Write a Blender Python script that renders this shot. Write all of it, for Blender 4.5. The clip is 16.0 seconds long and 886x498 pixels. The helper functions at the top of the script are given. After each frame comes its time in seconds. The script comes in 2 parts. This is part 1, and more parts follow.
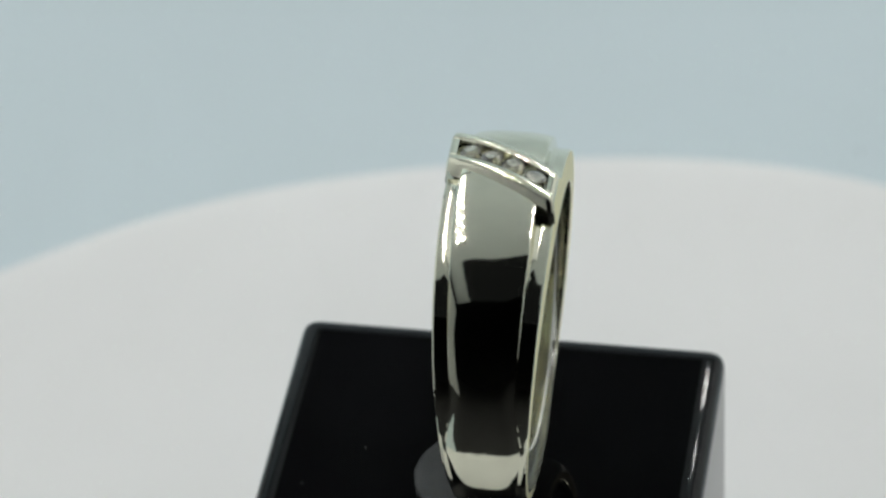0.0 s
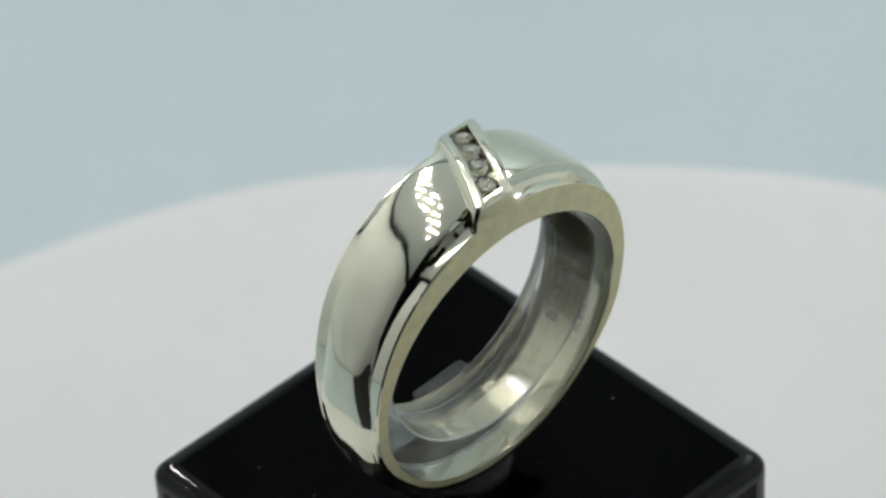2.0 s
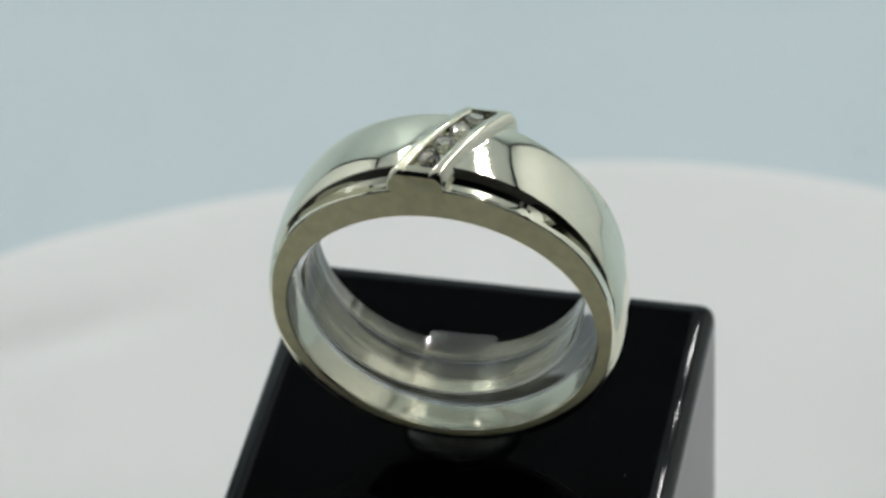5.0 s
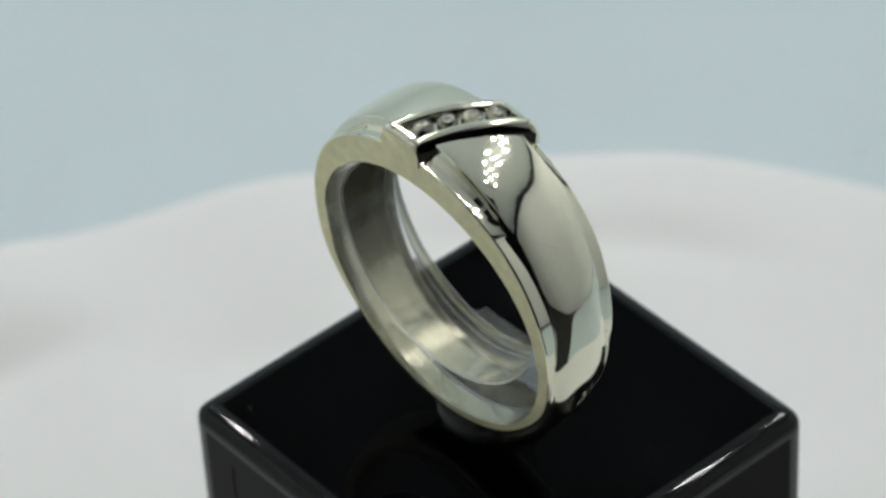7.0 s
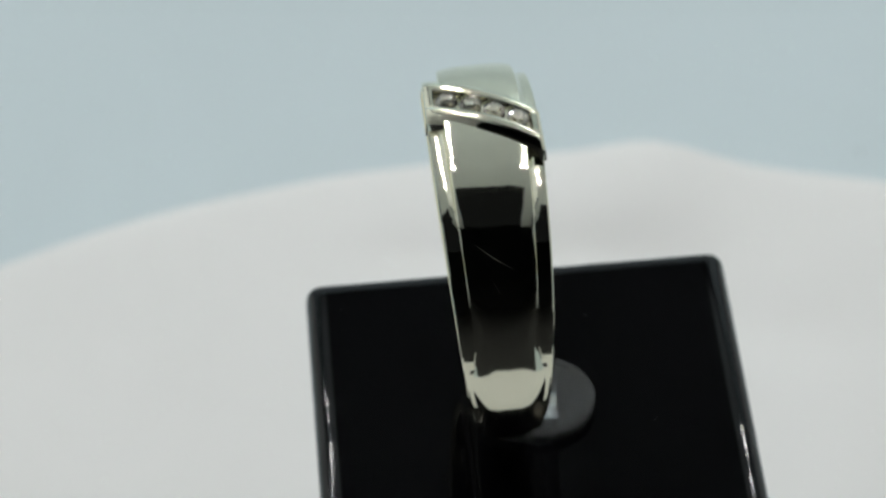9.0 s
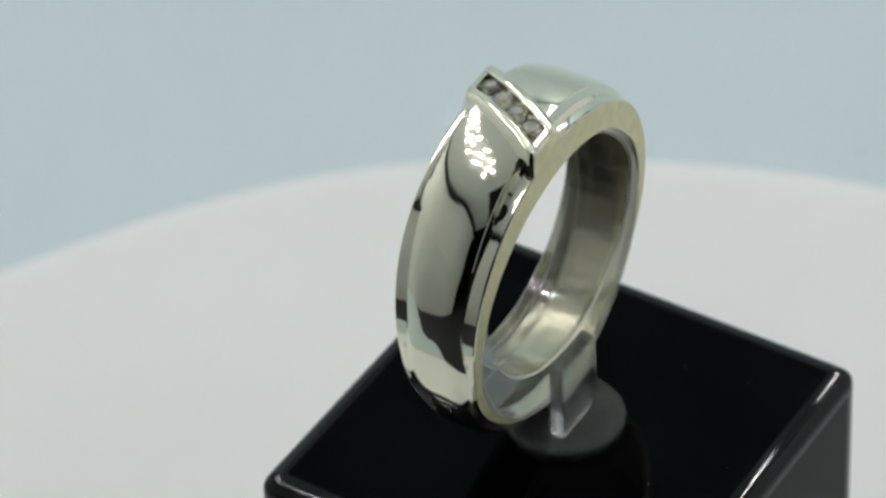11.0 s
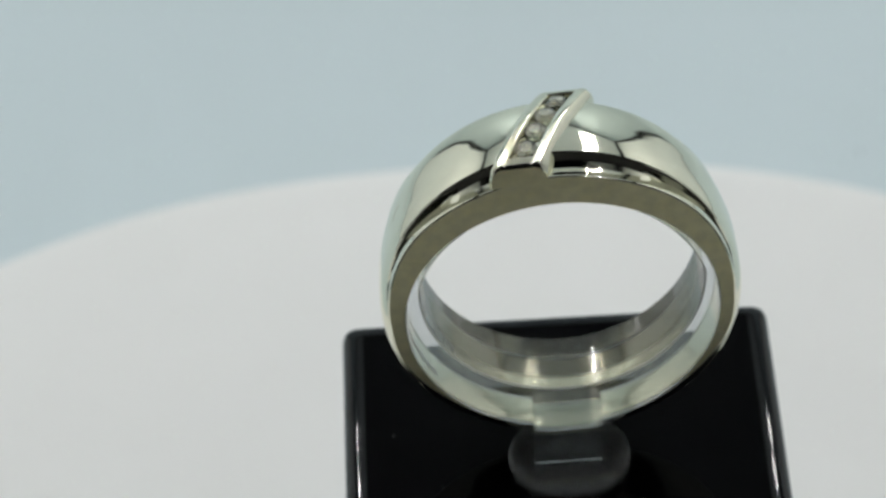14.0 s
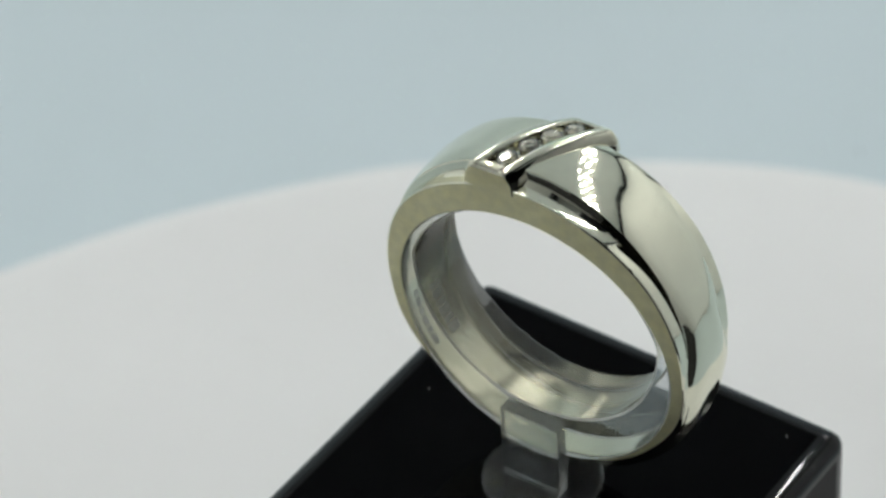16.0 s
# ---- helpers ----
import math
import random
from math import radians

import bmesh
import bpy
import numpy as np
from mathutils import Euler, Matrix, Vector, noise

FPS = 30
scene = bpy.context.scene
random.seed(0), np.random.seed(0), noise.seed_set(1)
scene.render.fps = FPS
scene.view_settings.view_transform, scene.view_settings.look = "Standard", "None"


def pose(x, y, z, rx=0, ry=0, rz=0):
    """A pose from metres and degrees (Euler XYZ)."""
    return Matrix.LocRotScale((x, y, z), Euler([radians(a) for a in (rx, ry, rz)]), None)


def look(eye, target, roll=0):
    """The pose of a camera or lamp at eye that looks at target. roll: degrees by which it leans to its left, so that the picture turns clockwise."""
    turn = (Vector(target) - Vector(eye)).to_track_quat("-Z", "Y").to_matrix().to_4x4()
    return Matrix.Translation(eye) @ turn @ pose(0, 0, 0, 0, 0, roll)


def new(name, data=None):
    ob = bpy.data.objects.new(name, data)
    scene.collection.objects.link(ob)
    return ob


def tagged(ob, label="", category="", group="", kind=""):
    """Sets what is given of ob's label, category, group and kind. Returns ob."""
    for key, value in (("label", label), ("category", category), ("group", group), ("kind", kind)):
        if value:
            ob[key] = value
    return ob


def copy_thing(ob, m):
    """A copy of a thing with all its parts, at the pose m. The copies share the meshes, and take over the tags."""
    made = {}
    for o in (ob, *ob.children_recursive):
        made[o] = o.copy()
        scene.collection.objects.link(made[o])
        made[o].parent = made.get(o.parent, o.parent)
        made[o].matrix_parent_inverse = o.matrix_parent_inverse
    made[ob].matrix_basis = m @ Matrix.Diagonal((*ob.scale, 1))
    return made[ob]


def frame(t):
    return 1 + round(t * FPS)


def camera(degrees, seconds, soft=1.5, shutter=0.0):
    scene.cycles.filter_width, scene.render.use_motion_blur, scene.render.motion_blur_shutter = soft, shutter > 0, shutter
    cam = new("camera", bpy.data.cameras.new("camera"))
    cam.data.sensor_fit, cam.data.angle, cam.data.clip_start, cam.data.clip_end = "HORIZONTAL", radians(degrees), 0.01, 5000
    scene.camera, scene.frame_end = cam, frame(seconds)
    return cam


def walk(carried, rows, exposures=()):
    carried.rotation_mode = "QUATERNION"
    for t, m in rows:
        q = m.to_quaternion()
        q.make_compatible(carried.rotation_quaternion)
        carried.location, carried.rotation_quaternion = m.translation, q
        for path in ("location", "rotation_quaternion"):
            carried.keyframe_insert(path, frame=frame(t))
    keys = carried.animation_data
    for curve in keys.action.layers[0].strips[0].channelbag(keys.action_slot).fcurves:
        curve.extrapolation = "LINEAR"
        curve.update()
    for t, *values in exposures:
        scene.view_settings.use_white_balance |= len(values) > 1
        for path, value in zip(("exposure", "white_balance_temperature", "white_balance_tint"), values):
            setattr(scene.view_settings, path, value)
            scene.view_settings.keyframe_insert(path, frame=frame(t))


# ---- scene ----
# camera: a tripod shot with a long lens over the open front of a small photo tent
FOV = 13.15
EYE = Vector((0.0, -0.17409, 0.22584))
YAW, PITCH, ROLL = radians(-1.189), radians(41.149), -3.519
AIM = Vector((math.sin(YAW) * math.cos(PITCH), math.cos(YAW) * math.cos(PITCH), -math.sin(PITCH)))
cam = camera(FOV, 16.0, 2.6)
walk(cam, [(0.0, look(EYE, EYE + AIM, ROLL)), (16.0, look(EYE, EYE + AIM, ROLL))])
cam.data.dof.use_dof = True
cam.data.dof.focus_distance = 0.222
cam.data.dof.aperture_fstop = 70

MM = 0.001
TURN = -18.4655  # degrees a second
scene.view_settings.exposure = 0.0

# world: the dim room outside the tent
world = bpy.data.worlds.new("room")
scene.world = world
world.use_nodes = True
world.node_tree.nodes["Background"].inputs["Color"].default_value = (0.55, 0.6, 0.65, 1)
world.node_tree.nodes["Background"].inputs["Strength"].default_value = 0.01


# ---- materials ----
def material(name, color, rough, metal=0.0, noise_scale=0.0, noise_mix=0.0, bump=0.0, bump_scale=200.0,
             rough_var=0.0, bump_detail=4.0, transmission=0.0, ior=1.45, emission=None, strength=0.0, stretch=(1, 1, 1), color2=None, coat=0.0, specular=0.5):
    m = bpy.data.materials.new(name)
    m.use_nodes = True
    n, l = m.node_tree.nodes, m.node_tree.links
    b = n["Principled BSDF"]
    b.inputs["Base Color"].default_value = (*color, 1)
    b.inputs["Roughness"].default_value = rough
    b.inputs["Metallic"].default_value = metal
    b.inputs["Transmission Weight"].default_value = transmission
    b.inputs["IOR"].default_value = ior
    b.inputs["Specular IOR Level"].default_value = specular
    b.inputs["Coat Weight"].default_value = coat
    if emission:
        b.inputs["Emission Color"].default_value = (*emission, 1)
        b.inputs["Emission Strength"].default_value = strength
    if noise_mix or bump or rough_var:
        co = n.new("ShaderNodeTexCoord")
        mp = n.new("ShaderNodeMapping")
        mp.inputs["Scale"].default_value = stretch
        l.new(co.outputs["Object"], mp.inputs["Vector"])
    if noise_mix:
        t = n.new("ShaderNodeTexNoise")
        t.inputs["Scale"].default_value = noise_scale
        t.inputs["Detail"].default_value = 6
        l.new(mp.outputs["Vector"], t.inputs["Vector"])
        mix = n.new("ShaderNodeMix")
        mix.data_type = "RGBA"
        c2 = color2 or tuple(c * (1 - noise_mix) for c in color)
        mix.inputs["A"].default_value = (*color, 1)
        mix.inputs["B"].default_value = (*c2, 1)
        ramp = n.new("ShaderNodeMapRange")
        ramp.inputs["From Min"].default_value = 0.35
        ramp.inputs["From Max"].default_value = 0.7
        l.new(t.outputs["Fac"], ramp.inputs["Value"])
        l.new(ramp.outputs["Result"], mix.inputs["Factor"])
        l.new(mix.outputs["Result"], b.inputs["Base Color"])
    if rough_var:
        t3 = n.new("ShaderNodeTexNoise")
        t3.inputs["Scale"].default_value = bump_scale * 0.4
        t3.inputs["Detail"].default_value = 8
        l.new(mp.outputs["Vector"], t3.inputs["Vector"])
        r = n.new("ShaderNodeMapRange")
        r.inputs["From Min"].default_value = 0.35
        r.inputs["From Max"].default_value = 0.75
        r.inputs["To Min"].default_value = rough
        r.inputs["To Max"].default_value = rough + rough_var
        l.new(t3.outputs["Fac"], r.inputs["Value"])
        l.new(r.outputs["Result"], b.inputs["Roughness"])
    if bump:
        t2 = n.new("ShaderNodeTexNoise")
        t2.inputs["Scale"].default_value = bump_scale
        t2.inputs["Detail"].default_value = bump_detail
        l.new(mp.outputs["Vector"], t2.inputs["Vector"])
        bp = n.new("ShaderNodeBump")
        bp.inputs["Strength"].default_value = 1.0
        bp.inputs["Distance"].default_value = bump
        l.new(t2.outputs["Fac"], bp.inputs["Height"])
        l.new(bp.outputs["Normal"], b.inputs["Normal"])
    return m


GOLD = material("polished_white_gold", (0.88, 0.87, 0.71), 0.035, 1.0, 260, 0.06, 0.000016, 520, 0.05, bump_detail=2.5)
GOLD_SIDE = material("satin_white_gold", (1.0, 0.95, 0.66), 0.6, 1.0, 1300, 0.10, 0.000012, 2500, 0.15)
GOLD_IN = material("plated_white_gold", (0.88, 0.84, 0.62), 0.06, 1.0, 300, 0.12, 0.000018, 900, 0.10)
SEAT = material("setting_floor", (0.80, 0.70, 0.66), 0.18, 1.0, 900, 0.3, 0.00004, 2200)
DIAMOND = material("diamond", (1.0, 0.955, 0.96), 0.0, 0.0, transmission=1.0, ior=2.4)
MARK = material("struck_mark", (0.55, 0.54, 0.48), 0.35, 1.0)
# reflection set below that of acrylic, which keeps the block's top black
BLACK = material("black_acrylic", (0.0010, 0.0010, 0.0013), 0.012, 0.0, 120, 0.3, 0.0000008, 300, 0.02, ior=1.49, specular=0.05)
# same acrylic with reflection raised, to force the highlights along the bevels
BEVEL_GLINT = material("black_bevel_glint", (0.0014, 0.0014, 0.0017), 0.012, 0.0, 120, 0.3, 0.000003, 700, 0.02, ior=1.49, specular=0.36)
SCRATCH = material("dull_scratch", (0.004, 0.004, 0.004), 0.7, 0.0, 900, 0.3, specular=0.1)
CLEAR = material("clear_acrylic", (0.93, 0.945, 0.96), 0.015, 0.0, transmission=0.97, ior=1.49, bump=0.000004, bump_scale=400)
EDGE = material("ground_acrylic_edge", (0.93, 0.94, 0.95), 0.22, 0.0, transmission=0.45, ior=1.49)
FROST = material("scuffed_acrylic", (0.86, 0.88, 0.89), 0.07, 0.0, transmission=0.93, ior=1.49, bump=0.000006, bump_scale=900)
CLOTH = material("white_cloth", (0.772, 0.782, 0.78), 0.85, 0.0, 25, 0.04, 0.00004, 1500)
PLASTIC = material("white_plastic", (0.75, 0.75, 0.75), 0.4, 0.0, 60, 0.05)
SHEET = material("pale_blue_sheet", (0.565, 0.655, 0.69), 0.8, 0.0, 9, 0.05, 0.00003, 900)
TENT = material("tent_fabric", (0.90, 0.905, 0.90), 0.9, 0.0, 12, 0.05, 0.00005, 700)
DARK = material("dark_room", (0.03, 0.03, 0.032), 0.9, 0.0, 4, 0.3)
HOUSING = material("aluminium_housing", (0.7, 0.7, 0.7), 0.35, 1.0, 80, 0.1)
DIODE = material("lit_diode", (1, 1, 1), 0.5, emission=(1.0, 0.99, 0.96), strength=262)


def see_through(m, share):
    """Lets a share of the light pass a clear thing straight, so that what lies behind it stays lit."""
    n, l = m.node_tree.nodes, m.node_tree.links
    mix = n.new("ShaderNodeMixShader")
    mix.inputs["Fac"].default_value = share
    clear = n.new("ShaderNodeBsdfTransparent")
    clear.inputs["Color"].default_value = (0.97, 0.98, 0.985, 1)
    out = n["Material Output"]
    l.new(n["Principled BSDF"].outputs["BSDF"], mix.inputs[1])
    l.new(clear.outputs["BSDF"], mix.inputs[2])
    l.new(mix.outputs["Shader"], out.inputs["Surface"])


see_through(CLEAR, 0.2)
see_through(FROST, 0.1)


def hazed(m, share, rough):
    """Adds the soft haze of fine wear to a polished metal."""
    n, l = m.node_tree.nodes, m.node_tree.links
    sharp = n["Principled BSDF"]
    soft = n.new("ShaderNodeBsdfPrincipled")
    soft.inputs["Metallic"].default_value = 1.0
    soft.inputs["Roughness"].default_value = rough
    for link in list(sharp.inputs["Base Color"].links):
        l.new(link.from_socket, soft.inputs["Base Color"])
    for link in list(sharp.inputs["Normal"].links):
        l.new(link.from_socket, soft.inputs["Normal"])
    mix = n.new("ShaderNodeMixShader")
    mix.inputs["Fac"].default_value = share
    l.new(sharp.outputs["BSDF"], mix.inputs[1])
    l.new(soft.outputs["BSDF"], mix.inputs[2])
    l.new(mix.outputs["Shader"], n["Material Output"].inputs["Surface"])


hazed(GOLD, 0.04, 0.17)
hazed(GOLD_IN, 0.12, 0.2)


# ---- building helpers ----
def mesh_of(name, bm, mat, smooth=True, sharp=38):
    me = bpy.data.meshes.new(name)
    bmesh.ops.recalc_face_normals(bm, faces=bm.faces)
    for e in bm.edges:
        if len(e.link_faces) == 2 and e.calc_face_angle(0.0) > radians(sharp):
            e.smooth = False
    bm.to_mesh(me)
    bm.free()
    me.materials.append(mat)
    for p in me.polygons:
        p.use_smooth = smooth
    return me


def part(name, bm, mat, parent=None, label="", smooth=True, sharp=38):
    ob = new(name, mesh_of(name, bm, mat, smooth, sharp))
    if parent:
        ob.parent = parent
    if label:
        tagged(ob, label)
    return ob


def thing(name, m, label, category, group="", kind=""):
    ob = new(name)
    ob.empty_display_size = 0.005
    ob.matrix_world = m
    return tagged(ob, label, category, group, kind)


def box_bm(x0, x1, y0, y1, z0, z1, bevel=0.0, segments=3, profile=0.5):
    bm = bmesh.new()
    bmesh.ops.create_cube(bm, size=1)
    for v in bm.verts:
        v.co = Vector(((x0 + x1) / 2 + v.co.x * (x1 - x0), (y0 + y1) / 2 + v.co.y * (y1 - y0), (z0 + z1) / 2 + v.co.z * (z1 - z0)))
    if bevel:
        bmesh.ops.bevel(bm, geom=bm.edges[:], offset=bevel, segments=segments, profile=profile, affect="EDGES")
    return bm


def lathe_bm(profile, steps=96):
    """profile: (radius, z) from the axis or a rim to another."""
    bm = bmesh.new()
    rows = []
    for r, z in profile:
        if r < 1e-7:
            rows.append([bm.verts.new((0, 0, z))])
        else:
            rows.append([bm.verts.new((r * math.cos(2 * math.pi * k / steps), r * math.sin(2 * math.pi * k / steps), z)) for k in range(steps)])
    for a, b in zip(rows, rows[1:]):
        for k in range(steps):
            j = (k + 1) % steps
            if len(a) == 1:
                bm.faces.new((a[0], b[k], b[j]))
            elif len(b) == 1:
                bm.faces.new((a[k], b[0], a[j]))
            else:
                bm.faces.new((a[k], b[k], b[j], a[j]))
    return bm


def smoothstep(a, b, x):
    t = min(1.0, max(0.0, (x - a) / (b - a)))
    return t * t * (3 - 2 * t)


def flat_faces(me, area):
    """Keeps large faces flat next to rounded edges."""
    big = {k for p in me.polygons if p.area > area for k in p.edge_keys}
    for e in me.edges:
        if e.key in big:
            e.use_edge_sharp = True


# ---- the tent ----
def build_tent():
    # seamless sheet: floor that sweeps up into the back wall
    bm = bmesh.new()
    z0, prof = -0.045, []
    prof += [(-0.1 + 0.08 * k, z0) for k in range(6)]
    for k in range(1, 13):
        a = radians(90 * k / 12)
        prof.append((0.31 + 0.18 * math.sin(a), z0 + 0.18 * (1 - math.cos(a))))
    prof.append((0.49, 0.46))
    rows = [[bm.verts.new((x, y, z)) for y, z in prof] for x in (-0.338, -0.17, 0, 0.17, 0.338)]
    for a, b in zip(rows, rows[1:]):
        for k in range(len(prof) - 1):
            bm.faces.new((a[k], b[k], b[k + 1], a[k + 1]))
    sheet = part("backdrop", bm, SHEET)
    tagged(sheet, "pale blue-grey seamless backdrop sheet sweeping up behind", "backdrop", kind="structure")
    for name, x0, x1 in (("wall_left", -0.36, -0.345), ("wall_right", 0.345, 0.36)):
        w = part(name, box_bm(x0, x1, -0.40, 0.472, -0.05, 0.449), TENT, smooth=False)
        for v in w.data.vertices:  # top edge drops towards the front, leaving a gap under the ceiling
            if v.co.z > 0 and v.co.y < 0:
                v.co.z = 0.412
        tagged(w, "white fabric side wall of a photo tent", "wall", kind="structure")
    c = part("ceiling", box_bm(-0.341, 0.341, -0.13, 0.481, 0.461, 0.475), TENT, smooth=False)
    tagged(c, "white fabric ceiling of a photo tent", "ceiling", kind="structure")
    for name, x0, x1 in (("ceiling_flap_left", -0.341, -0.18), ("ceiling_flap_right", 0.18, 0.341)):
        w = part(name, box_bm(x0, x1, -0.40, -0.131, 0.461, 0.475), TENT, smooth=False)
        tagged(w, "white fabric front flap of the photo tent ceiling", "ceiling", kind="structure")
    # the dark room round the tent
    f = part("floor", box_bm(-1.5, 1.5, -1.5, 1.5, -0.07, -0.051), DARK, smooth=False)
    tagged(f, "dark matt table surface under the photo tent", "floor", kind="structure")
    for name, x0, x1, y0, y1 in (("wall_north", -1.52, 1.52, 1.5, 1.52), ("wall_south", -1.52, 1.52, -1.52, -1.5),
                                 ("wall_west", -1.52, -1.5, -1.5, 1.5), ("wall_east", 1.5, 1.52, -1.5, 1.5)):
        w = part(name, box_bm(x0, x1, y0, y1, -0.07, 1.6), DARK, smooth=False)
        tagged(w, "plain dark wall of the unlit room", "wall", kind="structure")


def build_led_strip():
    strip = thing("led_strip", pose(-0.165, 0.21, 0.452), "aluminium led strip with glowing white diodes under the tent ceiling", "led strip", "tent lights")
    part("housing", box_bm(-0.034, 0.034, -0.26, 0.26, 0.0, 0.008, 0.0015), HOUSING, strip)
    bm = bmesh.new()
    for k in range(9):
        for i, dx in enumerate((-0.025, 0.0, 0.025)):
            y = -0.23 + 0.46 * (k + 0.5 * (i % 2)) / 8.5
            r = 0.0030
            vs = [bm.verts.new((dx + a * r, y + b * r, -0.0008)) for a, b in ((-1, -1), (-1, 1), (1, 1), (1, -1))]
            bm.faces.new(vs)
    d = part("diodes", bm, DIODE, strip, "glowing white diodes")
    tagged(d, kind="stuff")
    copy_thing(strip, pose(0.165, 0.21, 0.452))


# ---- turntable and cloth ----
def cloth_height(r, ang):
    """Folds of the cloth near its rim, in mm; ang in degrees."""
    h = 0.0
    for a0, w, amp in FOLDS:
        d = (ang - a0 + 180) % 360 - 180
        h += amp * math.exp(-(d / w) ** 2) * (smoothstep(76, 92, r) + 0.12 * smoothstep(60, 80, r))
    for a0, w, r0, wr, amp in CREASES:
        d = (ang - a0 + 180) % 360 - 180
        h -= amp * math.exp(-(d / w) ** 4 - ((r - r0 - 0.12 * d) / wr) ** 2)
    return h + 0.25 * noise.noise(Vector((r * 0.06, math.cos(radians(ang)) * 2.2, math.sin(radians(ang)) * 2.2))) * smoothstep(40, 80, r)


FOLDS = [(-112, 4.0, 2.5), (-104, 4.5, 1.5), (-96, 4.0, 0.5), (-128, 4.0, 0.7), (-150, 5.0, 0.7), (30, 6, 0.8)]
CREASES = [(-105, 11.0, 83.5, 3.2, 0.8), (-146, 11.0, 85.0, 2.6, 0.8), (-122, 5.0, 76.0, 3.5, 0.5)]


def build_turntable():
    t = thing("turntable", pose(0, 0, -0.045), "white round motorised turntable under a white cloth", "turntable")
    part("base", lathe_bm([(0, 0.0), (0.070, 0.0), (0.072, 0.002), (0.072, 0.028), (0, 0.028)]), PLASTIC, t)
    part("platter", lathe_bm([(0, 0.0295), (0.091, 0.0295), (0.093, 0.031), (0.093, 0.0425), (0.0915, 0.044), (0, 0.044)]), PLASTIC, t)
    c = thing("cloth", pose(0, 0, 0), "white cloth disc with small folds along its rim", "cloth")
    bm = bmesh.new()
    steps = 240
    radii = [0, 15, 30, 42, 52, 60, 65, 68, 70, 72, 74, 75.5, 77, 78.5, 80, 81, 82, 83, 84, 85, 86, 87, 88, 89, 90, 91.5, 93, 95, 96.3, 97]
    drop = {96.3: 0.25, 97: 0.9}
    rows = []
    for r in radii:
        if r == 0:
            rows.append([bm.verts.new((0, 0, 0))])
            continue
        ring = []
        for k in range(steps):
            ang = 360 * k / steps
            rr = r + (0.5 * math.sin(radians(ang) * 5 + 1) + 0.35 * math.sin(radians(ang) * 11)) * smoothstep(70, 97, r)
            ring.append(bm.verts.new((rr * MM * math.cos(radians(ang)), rr * MM * math.sin(radians(ang)), (cloth_height(r, ang) - drop.get(r, 0)) * MM)))
        rows.append(ring)
    low = [bm.verts.new((v.co.x * 0.99, v.co.y * 0.99, -0.0009)) for v in rows[-1]]
    rows.append(low)
    for a, b in zip(rows, rows[1:]):
        for k in range(steps):
            j = (k + 1) % steps
            if len(a) == 1:
                bm.faces.new((a[0], b[k], b[j]))
            else:
                bm.faces.new((a[k], b[k], b[j], a[j]))
    part("cover", bm, CLOTH, c)
    return t, c


# ---- display block ----
BLOCK_TOP = 56.93
BLOCK = pose(-2.13 * MM, -2.93 * MM, 0.0006, 0, 0, -10.65)


def build_block():
    b = thing("display_block", BLOCK, "glossy black acrylic display block on white cloth", "display block")
    h = 13.92 * MM
    bm = box_bm(-h, h, -h, h, 0, BLOCK_TOP * MM + 0.00005 - 0.0006, 1.4 * MM, 10, 0.62)
    body = part("body", bm, BLACK, b)
    flat_faces(body.data, 1e-4)
    # bevel faces take the copy with boosted highlights
    body.data.materials.append(BEVEL_GLINT)
    for p in body.data.polygons:
        p.material_index = 0 if p.area > 1e-4 else 1
    part("scratch", box_bm(h - 0.02 * MM, h + 0.02 * MM, -9.98 * MM, -9.82 * MM, (BLOCK_TOP - 6.3) * MM, (BLOCK_TOP - 3.3) * MM), SCRATCH, b, "short dull scratch", smooth=False)
    rnd = random.Random(7)
    bm = bmesh.new()
    for k in range(8):
        x, y, r = rnd.uniform(-12, 12) * MM, rnd.uniform(-12, 12) * MM, rnd.uniform(0.02, 0.04) * MM
        z = BLOCK_TOP * MM + 0.00005 - 0.0006 + 0.00001
        turn = rnd.uniform(0, 3)
        vs = [bm.verts.new((x + r * math.cos(turn + a) * (1 + 0.5 * (a > 3)), y + r * math.sin(turn + a), z + 0.00002 * (a < 2))) for a in (0, 1.3, 2.6, 3.9, 5.1)]
        bm.faces.new(vs)
    tagged(part("dust", bm, CLOTH, b, "pale specks of dust"), kind="stuff")
    return b


# ---- clear ring clip ----
CENTRE = 69.84
RING = pose(0.0 * MM, -3.42 * MM, CENTRE * MM, -3.0, 0.42, -9.44)
HOLD = pose(0.0 * MM, -3.42 * MM, CENTRE * MM, 0, 0, -9.44)
RI = 9.5


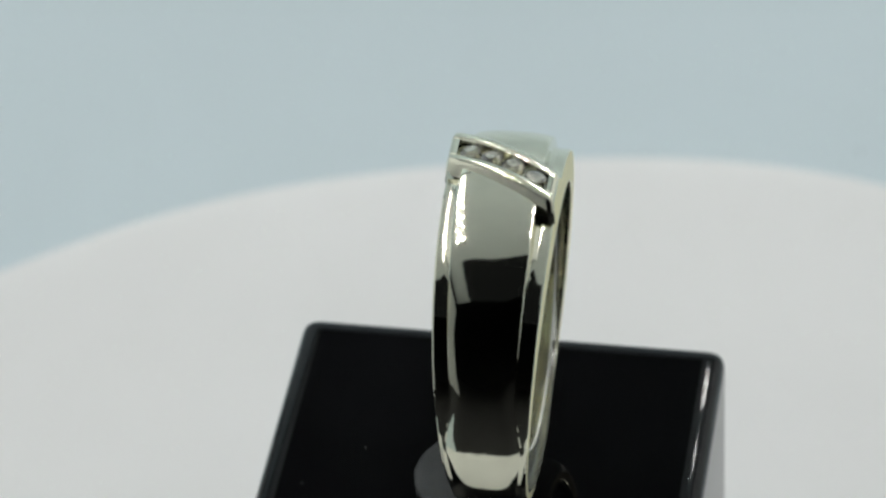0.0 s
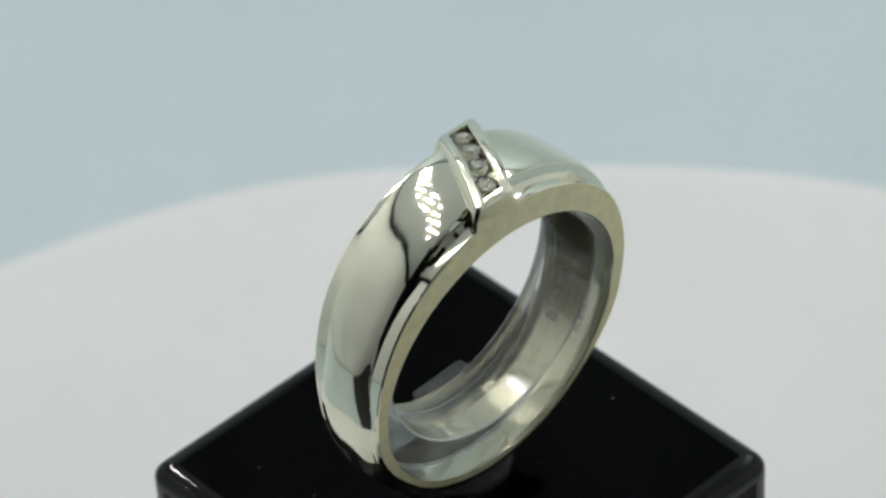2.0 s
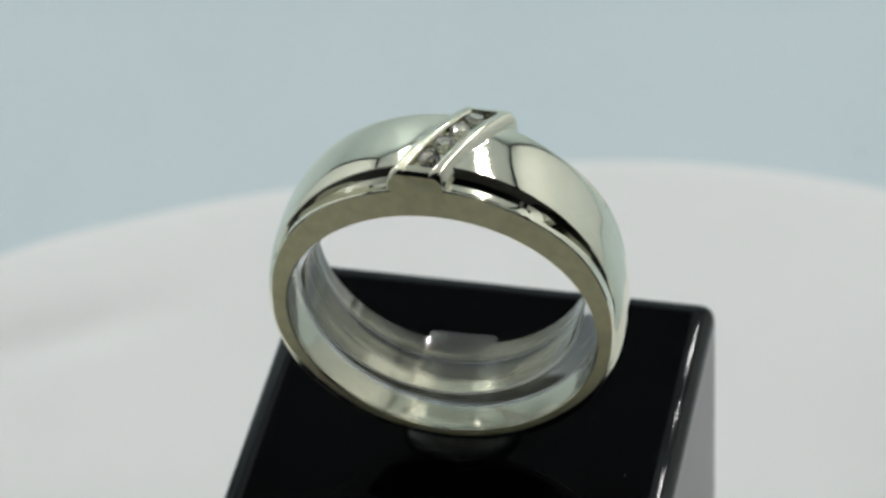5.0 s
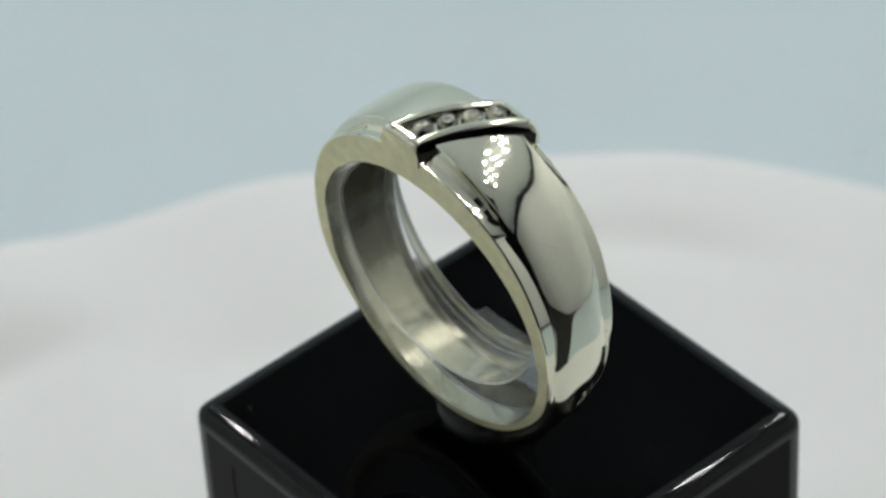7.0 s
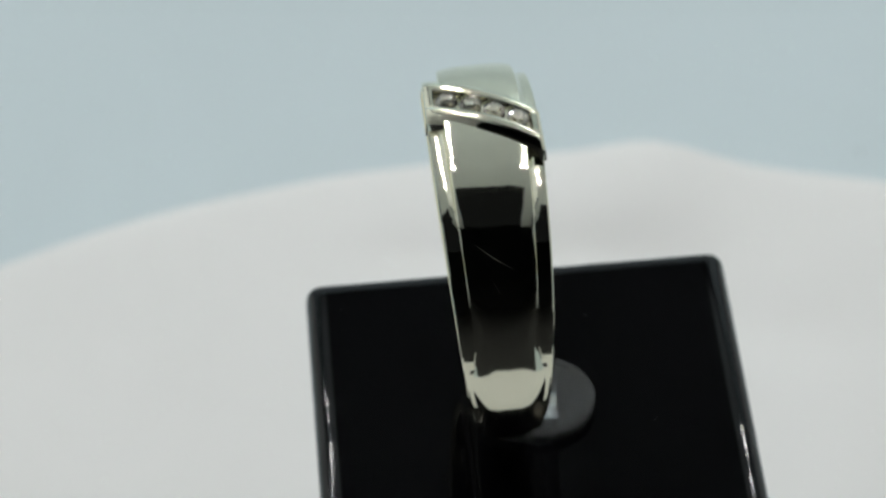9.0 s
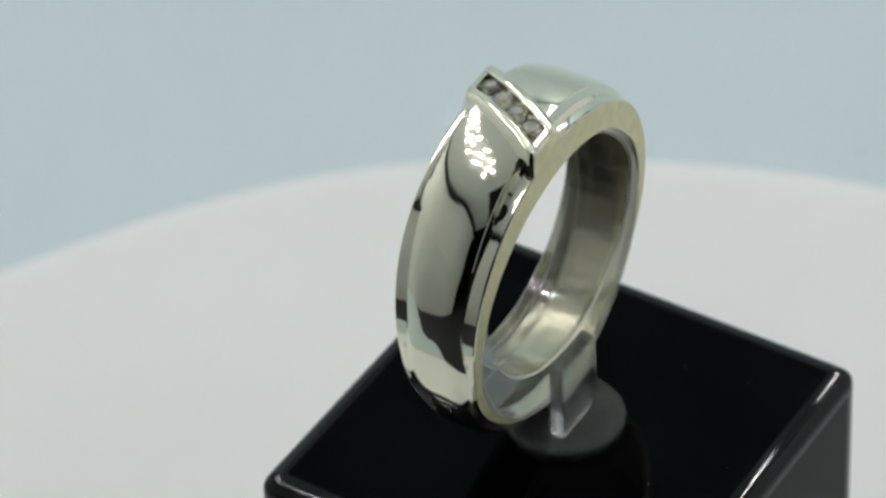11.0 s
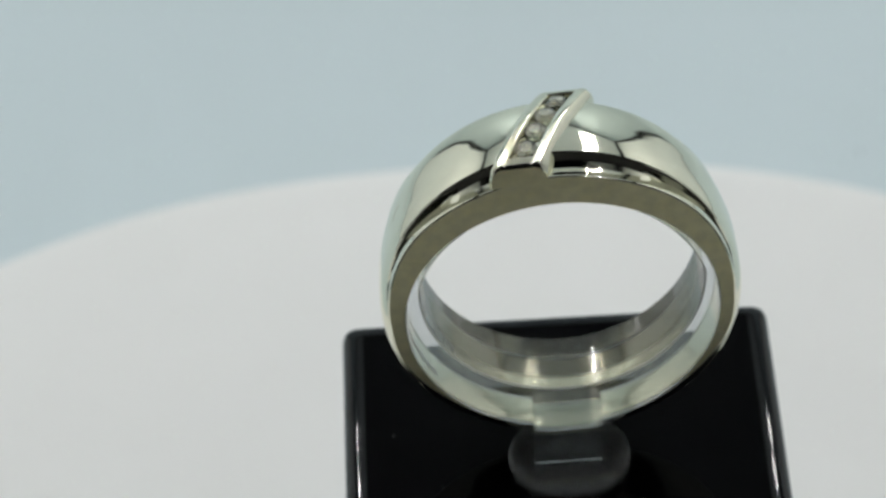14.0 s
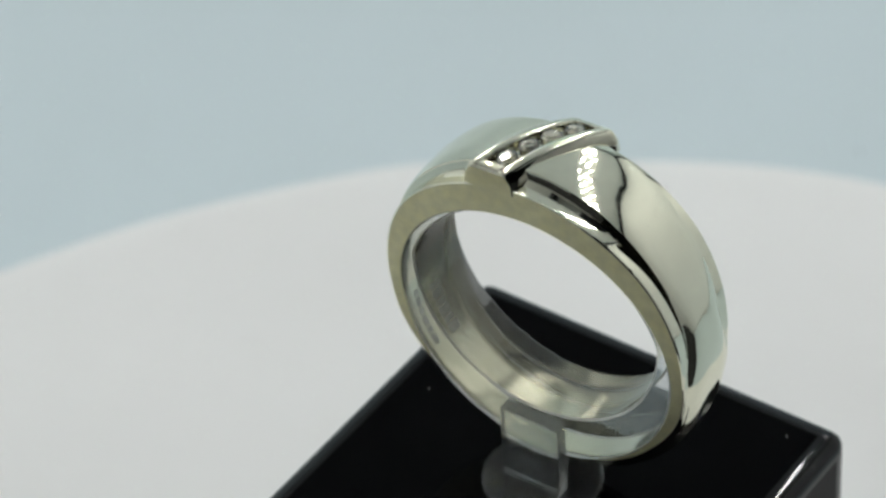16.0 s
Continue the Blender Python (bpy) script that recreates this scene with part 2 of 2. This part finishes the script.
def build_clip():
    base = HOLD.copy()
    base.translation.z = BLOCK_TOP * MM
    c = thing("ring_clip", base, "clear acrylic ring clip with round foot on black block", "ring clip")
    up = CENTRE - BLOCK_TOP
    cx, cy, r = -2.4, -0.1, 3.8
    foot = lathe_bm([(0, 0.02), (r - 0.1, 0.02), (r, 0.12), (r, 0.75), (r - 0.15, 0.9), (r - 0.5, 0.9), (r - 0.6, 0.82), (0, 0.82)], 64)
    for v in foot.verts:
        v.co = Vector((v.co.x + cx, v.co.y + cy, v.co.z)) * MM
    part("foot", foot, FROST, c, "scuffed clear round foot", smooth=False)
    mark = lathe_bm([(0.72, 0.83), (0.78, 0.90), (0.86, 0.90), (0.92, 0.83)], 40)
    for v in mark.verts:
        v.co = Vector((v.co.x + cx + 1.3, v.co.y + cy, v.co.z)) * MM
    part("mould_mark", mark, FROST, c, "small raised ring moulded on the foot")
    part("post", box_bm(-3.6 * MM, -2.62 * MM, -2.1 * MM, 2.1 * MM, 0.83 * MM, (up - 6.4) * MM, 0.12 * MM, 2), CLEAR, c, smooth=False)
    # split loop that grips the band from inside, thicker at the bottom
    bm = bmesh.new()
    rows = []
    x0, x1 = -2.6, 2.0
    for k in range(129):
        a = radians(32 + (360 - 64) * k / 128)
        ca = math.cos(a)
        # inner face: a circle of 8.6 mm set 2.3 mm above the ring's centre
        rin = 2.3 * ca + math.sqrt(8.6 ** 2 - (2.3 * math.sin(a)) ** 2)
        rin = min(rin, 9.05 - 0.25 * max(ca, 0))
        rout = 9.56
        prof = [(x0, rin + 0.1), (x0 + 0.1, rin), (x1 - 0.1, rin), (x1, rin + 0.1), (x1, rout - 0.08), (x1 - 0.08, rout), (x0 + 0.08, rout), (x0, rout - 0.08)]
        rows.append([bm.verts.new((x * MM, rr * math.sin(a) * MM, (rr * ca + up) * MM)) for x, rr in prof])
    for a, b in zip(rows, rows[1:]):
        for k in range(8):
            j = (k + 1) % 8
            f = bm.faces.new((a[k], b[k], b[j], a[j]))
            f.material_index = 1 if k in (0, 2, 4, 6) else 0
    bm.faces.new(rows[0]).material_index = 1
    bm.faces.new(rows[-1]).material_index = 1
    loop = part("loop", bm, CLEAR, c)
    loop.data.materials.append(EDGE)
    return c


# ---- ring ----
def ring_sizes(phi):
    """Half width, rim radius, crown radius, step height and ledge width at the angle phi from the top, in mm."""
    c = math.cos(phi)
    d = abs((math.degrees(phi) + 180) % 360 - 180)
    half = 2.60 + 0.72 * c
    rim = RI + 0.553 + 0.761 * c + 0.215 * c * c
    crown = 11.0
    if c > 0:
        rim += 0.25 * c * c
        crown += 1.33 * c ** 2 + 0.55 * c ** 3 - 0.35 * c ** 4
    else:
        crown += 0.10 * c * c
        rim = RI + 0.553 + 0.10 * c * c
    rim += 0.42 * smoothstep(14, 56, d) * (1 - smoothstep(100, 135, d))
    fade = 1 - smoothstep(70, 98, d)
    step = max(0.0, crown - 0.17 - rim - 0.06) * (1 - smoothstep(50, 86, d))
    ledge = 0.15 + 0.80 * fade
    bore = RI - (0.38 * c * c if c > 0 else 0.0)
    return half, rim, crown, step, ledge, bore


def band_point(x, r, phi):
    return Vector((x, r * math.sin(phi), r * math.cos(phi))) * MM


def build_band(ring):
    steps = 360
    outer, inner = [], []
    for k in range(steps):
        phi = 2 * math.pi * k / steps
        w, rim, crown, step, ledge, bore = ring_sizes(phi)
        e = w - ledge  # half width of the domed panel
        edge = rim + 0.06 * min(1.0, step / 0.1) + step
        power = 2.8 + 1.0 * (1 - min(1.0, step))
        half = [(w - 0.0, rim - 0.10), (w - 0.03, rim - 0.03), (w - 0.10, rim)]
        if step > 0.001:
            s = min(1.0, step / 0.3)
            away = abs((math.degrees(phi) + 180) % 360 - 180)
            rise = max(0.0, step - 0.26 - 0.45 * smoothstep(18, 48, away))
            for f in (0.3, 0.6):
                half.append((w - 0.1 - (ledge - 0.1) * f, rim + rise * f ** 4 * 0.9))
            half.append((e + 0.09 * s, rim + rise * 0.5))
            half.append((e + 0.03 * s, rim + rise * 0.8))
            half.append((e, edge - 0.10 * s))
            half.append((e - 0.05, edge - 0.02))
        else:
            for f in (0.2, 0.4, 0.6, 0.75, 0.9, 1.0):
                half.append((w - 0.1 - (ledge - 0.1 + 0.05) * f, rim + 0.035 * f))
        # the lower half has no step: a flat outside with rounded edges
        q = smoothstep(80, 104, abs((math.degrees(phi) + 180) % 360 - 180))
        top = crown - 0.38
        for i in range(1, 7):
            f = radians(15 * i)
            x, r = half[i + 2]
            half[i + 2] = (x + q * (w - 0.10 - 0.26 * (1 - math.cos(f)) - x), r + q * (rim + (top - rim) * math.sin(f) - r))
        edge += q * (top - edge)
        ex = (e - 0.12) * (1 - q) + (w - 0.46) * q
        for f in (1.0, 0.9, 0.78, 0.64, 0.5, 0.36, 0.22, 0.1):
            x = ex * f
            half.append((x, crown - (crown - edge) * f ** power))
        full = half + [(0, crown)] + [(-x, r) for x, r in reversed(half)]
        outer.append([band_point(x, r, phi) for x, r in full])
        comfort = [(w, bore + 0.08), (w - 0.05, bore + 0.02), (w - 0.22, bore), (w * 0.6, bore - 0.02), (0, bore - 0.02)]
        full_in = comfort + [(-x, r) for x, r in reversed(comfort[:-1])]
        inner.append([band_point(x, r, phi) for x, r in full_in])

    # one closed band, with satin sides and a plated inside
    bm = bmesh.new()
    loops = []
    for k in range(steps):
        loops.append([bm.verts.new(p) for p in outer[k]] + [bm.verts.new(p) for p in reversed(inner[k])])
    n_out, n_in = len(outer[0]), len(inner[0])
    n = n_out + n_in
    for k in range(steps):
        a, b = loops[k], loops[(k + 1) % steps]
        for j in range(n):
            i = (j + 1) % n
            f = bm.faces.new((a[j], b[j], b[i], a[i]))
            f.material_index = 0 if j < n_out - 1 else (1 if j in (n_out - 1, n - 1) else 2)
    shank = part("shank", bm, GOLD, ring, "polished white gold band with stepped shoulders", sharp=20)
    shank.data.materials.append(GOLD_SIDE)
    shank.data.materials.append(GOLD_IN)
    return shank


BAR_SLANT, BAR_HALF, BAR_LEN, BAR_TOP, BAR_SAG = -0.50, 1.57, 3.34, 12.95, 0.055


def bar_point(x, v, z):
    return Vector((x, BAR_SLANT * x + v + 0.15, BAR_TOP - BAR_SAG * x * x + z)) * MM


def build_setting(ring):
    bm = bmesh.new()
    L = BAR_LEN
    xs = [-L, -L + 0.03, -L + 0.10, -L + 0.22, -L + 0.38, -2.82, -2.76, -2.72, -2, -1.3, -0.65, 0,
          0.65, 1.3, 2, 2.72, 2.76, 2.82, L - 0.38, L - 0.22, L - 0.10, L - 0.03, L]
    h = BAR_HALF
    side = [(h + 0.26, -1.45), (h + 0.20, -0.68), (h + 0.08, -0.40), (h - 0.04, -0.19), (h - 0.15, -0.06), (h - 0.40, 0.03), (0.92, 0.02), (0.78, -0.02), (0.72, -0.08), (0.70, -0.5)]
    prof = [(-v, z) for v, z in side] + [(0, -0.5)] + [(v, z) for v, z in reversed(side)]
    rows = []
    for x in xs:
        t = L - abs(x)
        drop = 0.0
        for lim, d in ((0.01, 0.20), (0.05, 0.10), (0.15, 0.04), (0.3, 0.01)):
            if t < lim:
                drop = d
                break
        row = []
        for v, z in prof:
            if z < -0.45 and abs(v) < 0.75:
                z = -0.5 if abs(x) < 2.74 else (-0.08 if abs(x) < 2.78 else 0.02)
            elif abs(v) < 0.75 and abs(x) > 2.78:
                z = 0.02
            if z > -1.4:
                z = max(z, -0.7) - drop * (1.0 if abs(v) < h else 0.6)
            if abs(v) > 0.9:  # worn round corners, the acute ones most
                v -= math.copysign((0.24 if v * x < 0 else 0.10) * max(0.0, 1 - t / 0.35) ** 2, v)
            lean = math.copysign(0.065 * z, x) if t < 0.01 else 0.0
            row.append(bm.verts.new(bar_point(x, v, z) + Vector((lean * MM, 0, 0))))
        rows.append(row)
    vs = prof
    for a, b in zip(rows, rows[1:]):
        for j in range(len(vs) - 1):
            bm.faces.new((a[j], b[j], b[j + 1], a[j + 1]))
        bm.faces.new((a[0], a[-1], b[-1], b[0]))
    for row in (rows[0], rows[-1]):
        bm.faces.new(row).material_index = 1
    bar = part("channel_setting", bm, GOLD, ring, "raised diagonal white gold bar with a channel")
    bar.data.materials.append(GOLD_SIDE)
    # seat under the stones; its pale pink colour is put in to brighten them
    bm = bmesh.new()
    quad = [bm.verts.new(bar_point(x, v, -0.48)) for x, v in ((-2.7, -0.66), (2.7, -0.66), (2.7, 0.66), (-2.7, 0.66))]
    bm.faces.new(quad)
    part("channel_floor", bm, SEAT, bar, "pale pinkish channel floor", smooth=False)
    # four round stones
    mesh = None
    for x in (-2.04, -0.68, 0.68, 2.04):
        if mesh is None:
            mesh = stone_mesh()
        g = new("diamond", mesh)
        g.parent = bar
        g.matrix_local = Matrix.Translation(bar_point(x, 0, -0.20)) @ pose(0, 0, 0, 0, 2 * BAR_SAG * x * 57.3, 17 * x)
        tagged(g, "small round brilliant-cut diamond")
    return bar


def stone_mesh():
    bm = bmesh.new()
    R = 0.675 * MM

    def ring_of(n, r, z, off=0.0):
        return [bm.verts.new((r * math.cos(2 * math.pi * (k + off) / n), r * math.sin(2 * math.pi * (k + off) / n), z)) for k in range(n)]

    table = ring_of(8, R * 0.56, R * 0.30)
    star = ring_of(8, R * 0.80, R * 0.17, 0.5)
    girdle = ring_of(16, R, R * 0.02)
    girdle2 = ring_of(16, R, -R * 0.03)
    pav = ring_of(8, R * 0.42, -R * 0.52, 0.5)
    culet = bm.verts.new((0, 0, -R * 0.62))
    bm.faces.new(table)
    for k in range(8):
        j = (k + 1) % 8
        bm.faces.new((table[k], star[k], table[j]))
        g0, g1, g2 = girdle[2 * k], girdle[2 * k + 1], girdle[(2 * k + 2) % 16]
        bm.faces.new((star[k], g0, g1))
        bm.faces.new((star[k], g1, g2))
        bm.faces.new((star[k - 1], table[k], star[k], g0))
        h0, h1, h2 = girdle2[2 * k], girdle2[2 * k + 1], girdle2[(2 * k + 2) % 16]
        bm.faces.new((h0, pav[k], h1))
        bm.faces.new((h1, pav[k], h2))
        bm.faces.new((h0, pav[k - 1], pav[k]))
        bm.faces.new((pav[k], pav[k - 1], culet))
    for k in range(16):
        j = (k + 1) % 16
        bm.faces.new((girdle[k], girdle2[k], girdle2[j], girdle[j]))
    return mesh_of("diamond", bm, DIAMOND, smooth=False)


def panel_radius(x, phi):
    """Radius of the domed panel's surface, in mm."""
    w, rim, crown, step, ledge, bore = ring_sizes(phi)
    f = min(1.0, abs(x) / (w - ledge - 0.12))
    return crown - (crown - rim - 0.06 - step) * f ** (2.8 + 1.0 * (1 - min(1.0, step)))


def build_scratch(ring, x0, a0, x1, a1, width):
    """A hairline burr across the panel, from x0 mm and a0 degrees to x1, a1."""
    bm = bmesh.new()
    rows = []
    for k in range(9):
        f = k / 8
        x, phi = x0 + (x1 - x0) * f, radians(a0 + (a1 - a0) * f + 0.5 * math.sin(3 * f))
        thin = width * (0.25 + 0.75 * math.sin(math.pi * (0.06 + 0.88 * f)))
        rows.append([bm.verts.new(band_point(x, panel_radius(x, phi + d / 11.7) + z, phi + d / 11.7))
                     for d, z in ((-thin, -0.008), (0, 0.012), (thin, -0.008))])
    for a, b in zip(rows, rows[1:]):
        for k in range(2):
            bm.faces.new((a[k], b[k], b[k + 1], a[k + 1]))
    part("scratch", bm, MARK, ring, "fine hairline scratch")


def build_ring():
    ring = thing("ring", RING, "white gold ring with four diamonds in a diagonal channel", "ring")
    build_band(ring)
    build_setting(ring)
    # struck marks inside the band, too worn to read
    for k in range(6):
        bm = bmesh.new()
        a = radians(98 + 4.2 * k)
        t = 0.35 if k % 2 else 0.2
        vs = []
        for dx, da in ((-0.45, -t), (0.45, -t), (0.45, t), (-0.45, t)):
            aa = a + da / RI
            vs.append(bm.verts.new(band_point(-0.6 + dx, RI - 0.035, aa)))
        bm.faces.new(vs)
        part("struck_mark", bm, MARK, ring, smooth=False)
    build_scratch(ring, 1.42, 41.3, -0.70, 49.3, 0.02)
    build_scratch(ring, 0.55, 52.0, 0.10, 56.5, 0.015)
    return ring


def build_speck():
    sp = thing("dust_speck", pose(0.0395, 0.1487, -0.0449), "tiny dark dust speck on the pale backdrop sheet", "dust speck")
    part("grain", lathe_bm([(0, 0), (0.00016, 0), (0.00018, 0.00005), (0.0001, 0.00012), (0, 0.00013)], 10), DARK, sp)


build_tent()
build_speck()
build_led_strip()
table, cover = build_turntable()
block = build_block()
clip = build_clip()
ring = build_ring()


def motions():
    times = [0.5 * k for k in range(33)]
    for ob in (table, cover, block, clip, ring):
        start = ob.matrix_world.copy()
        walk(ob, [(t, pose(0, 0, 0, 0, 0, TURN * t) @ start) for t in times])


bpy.context.view_layer.update()
motions()
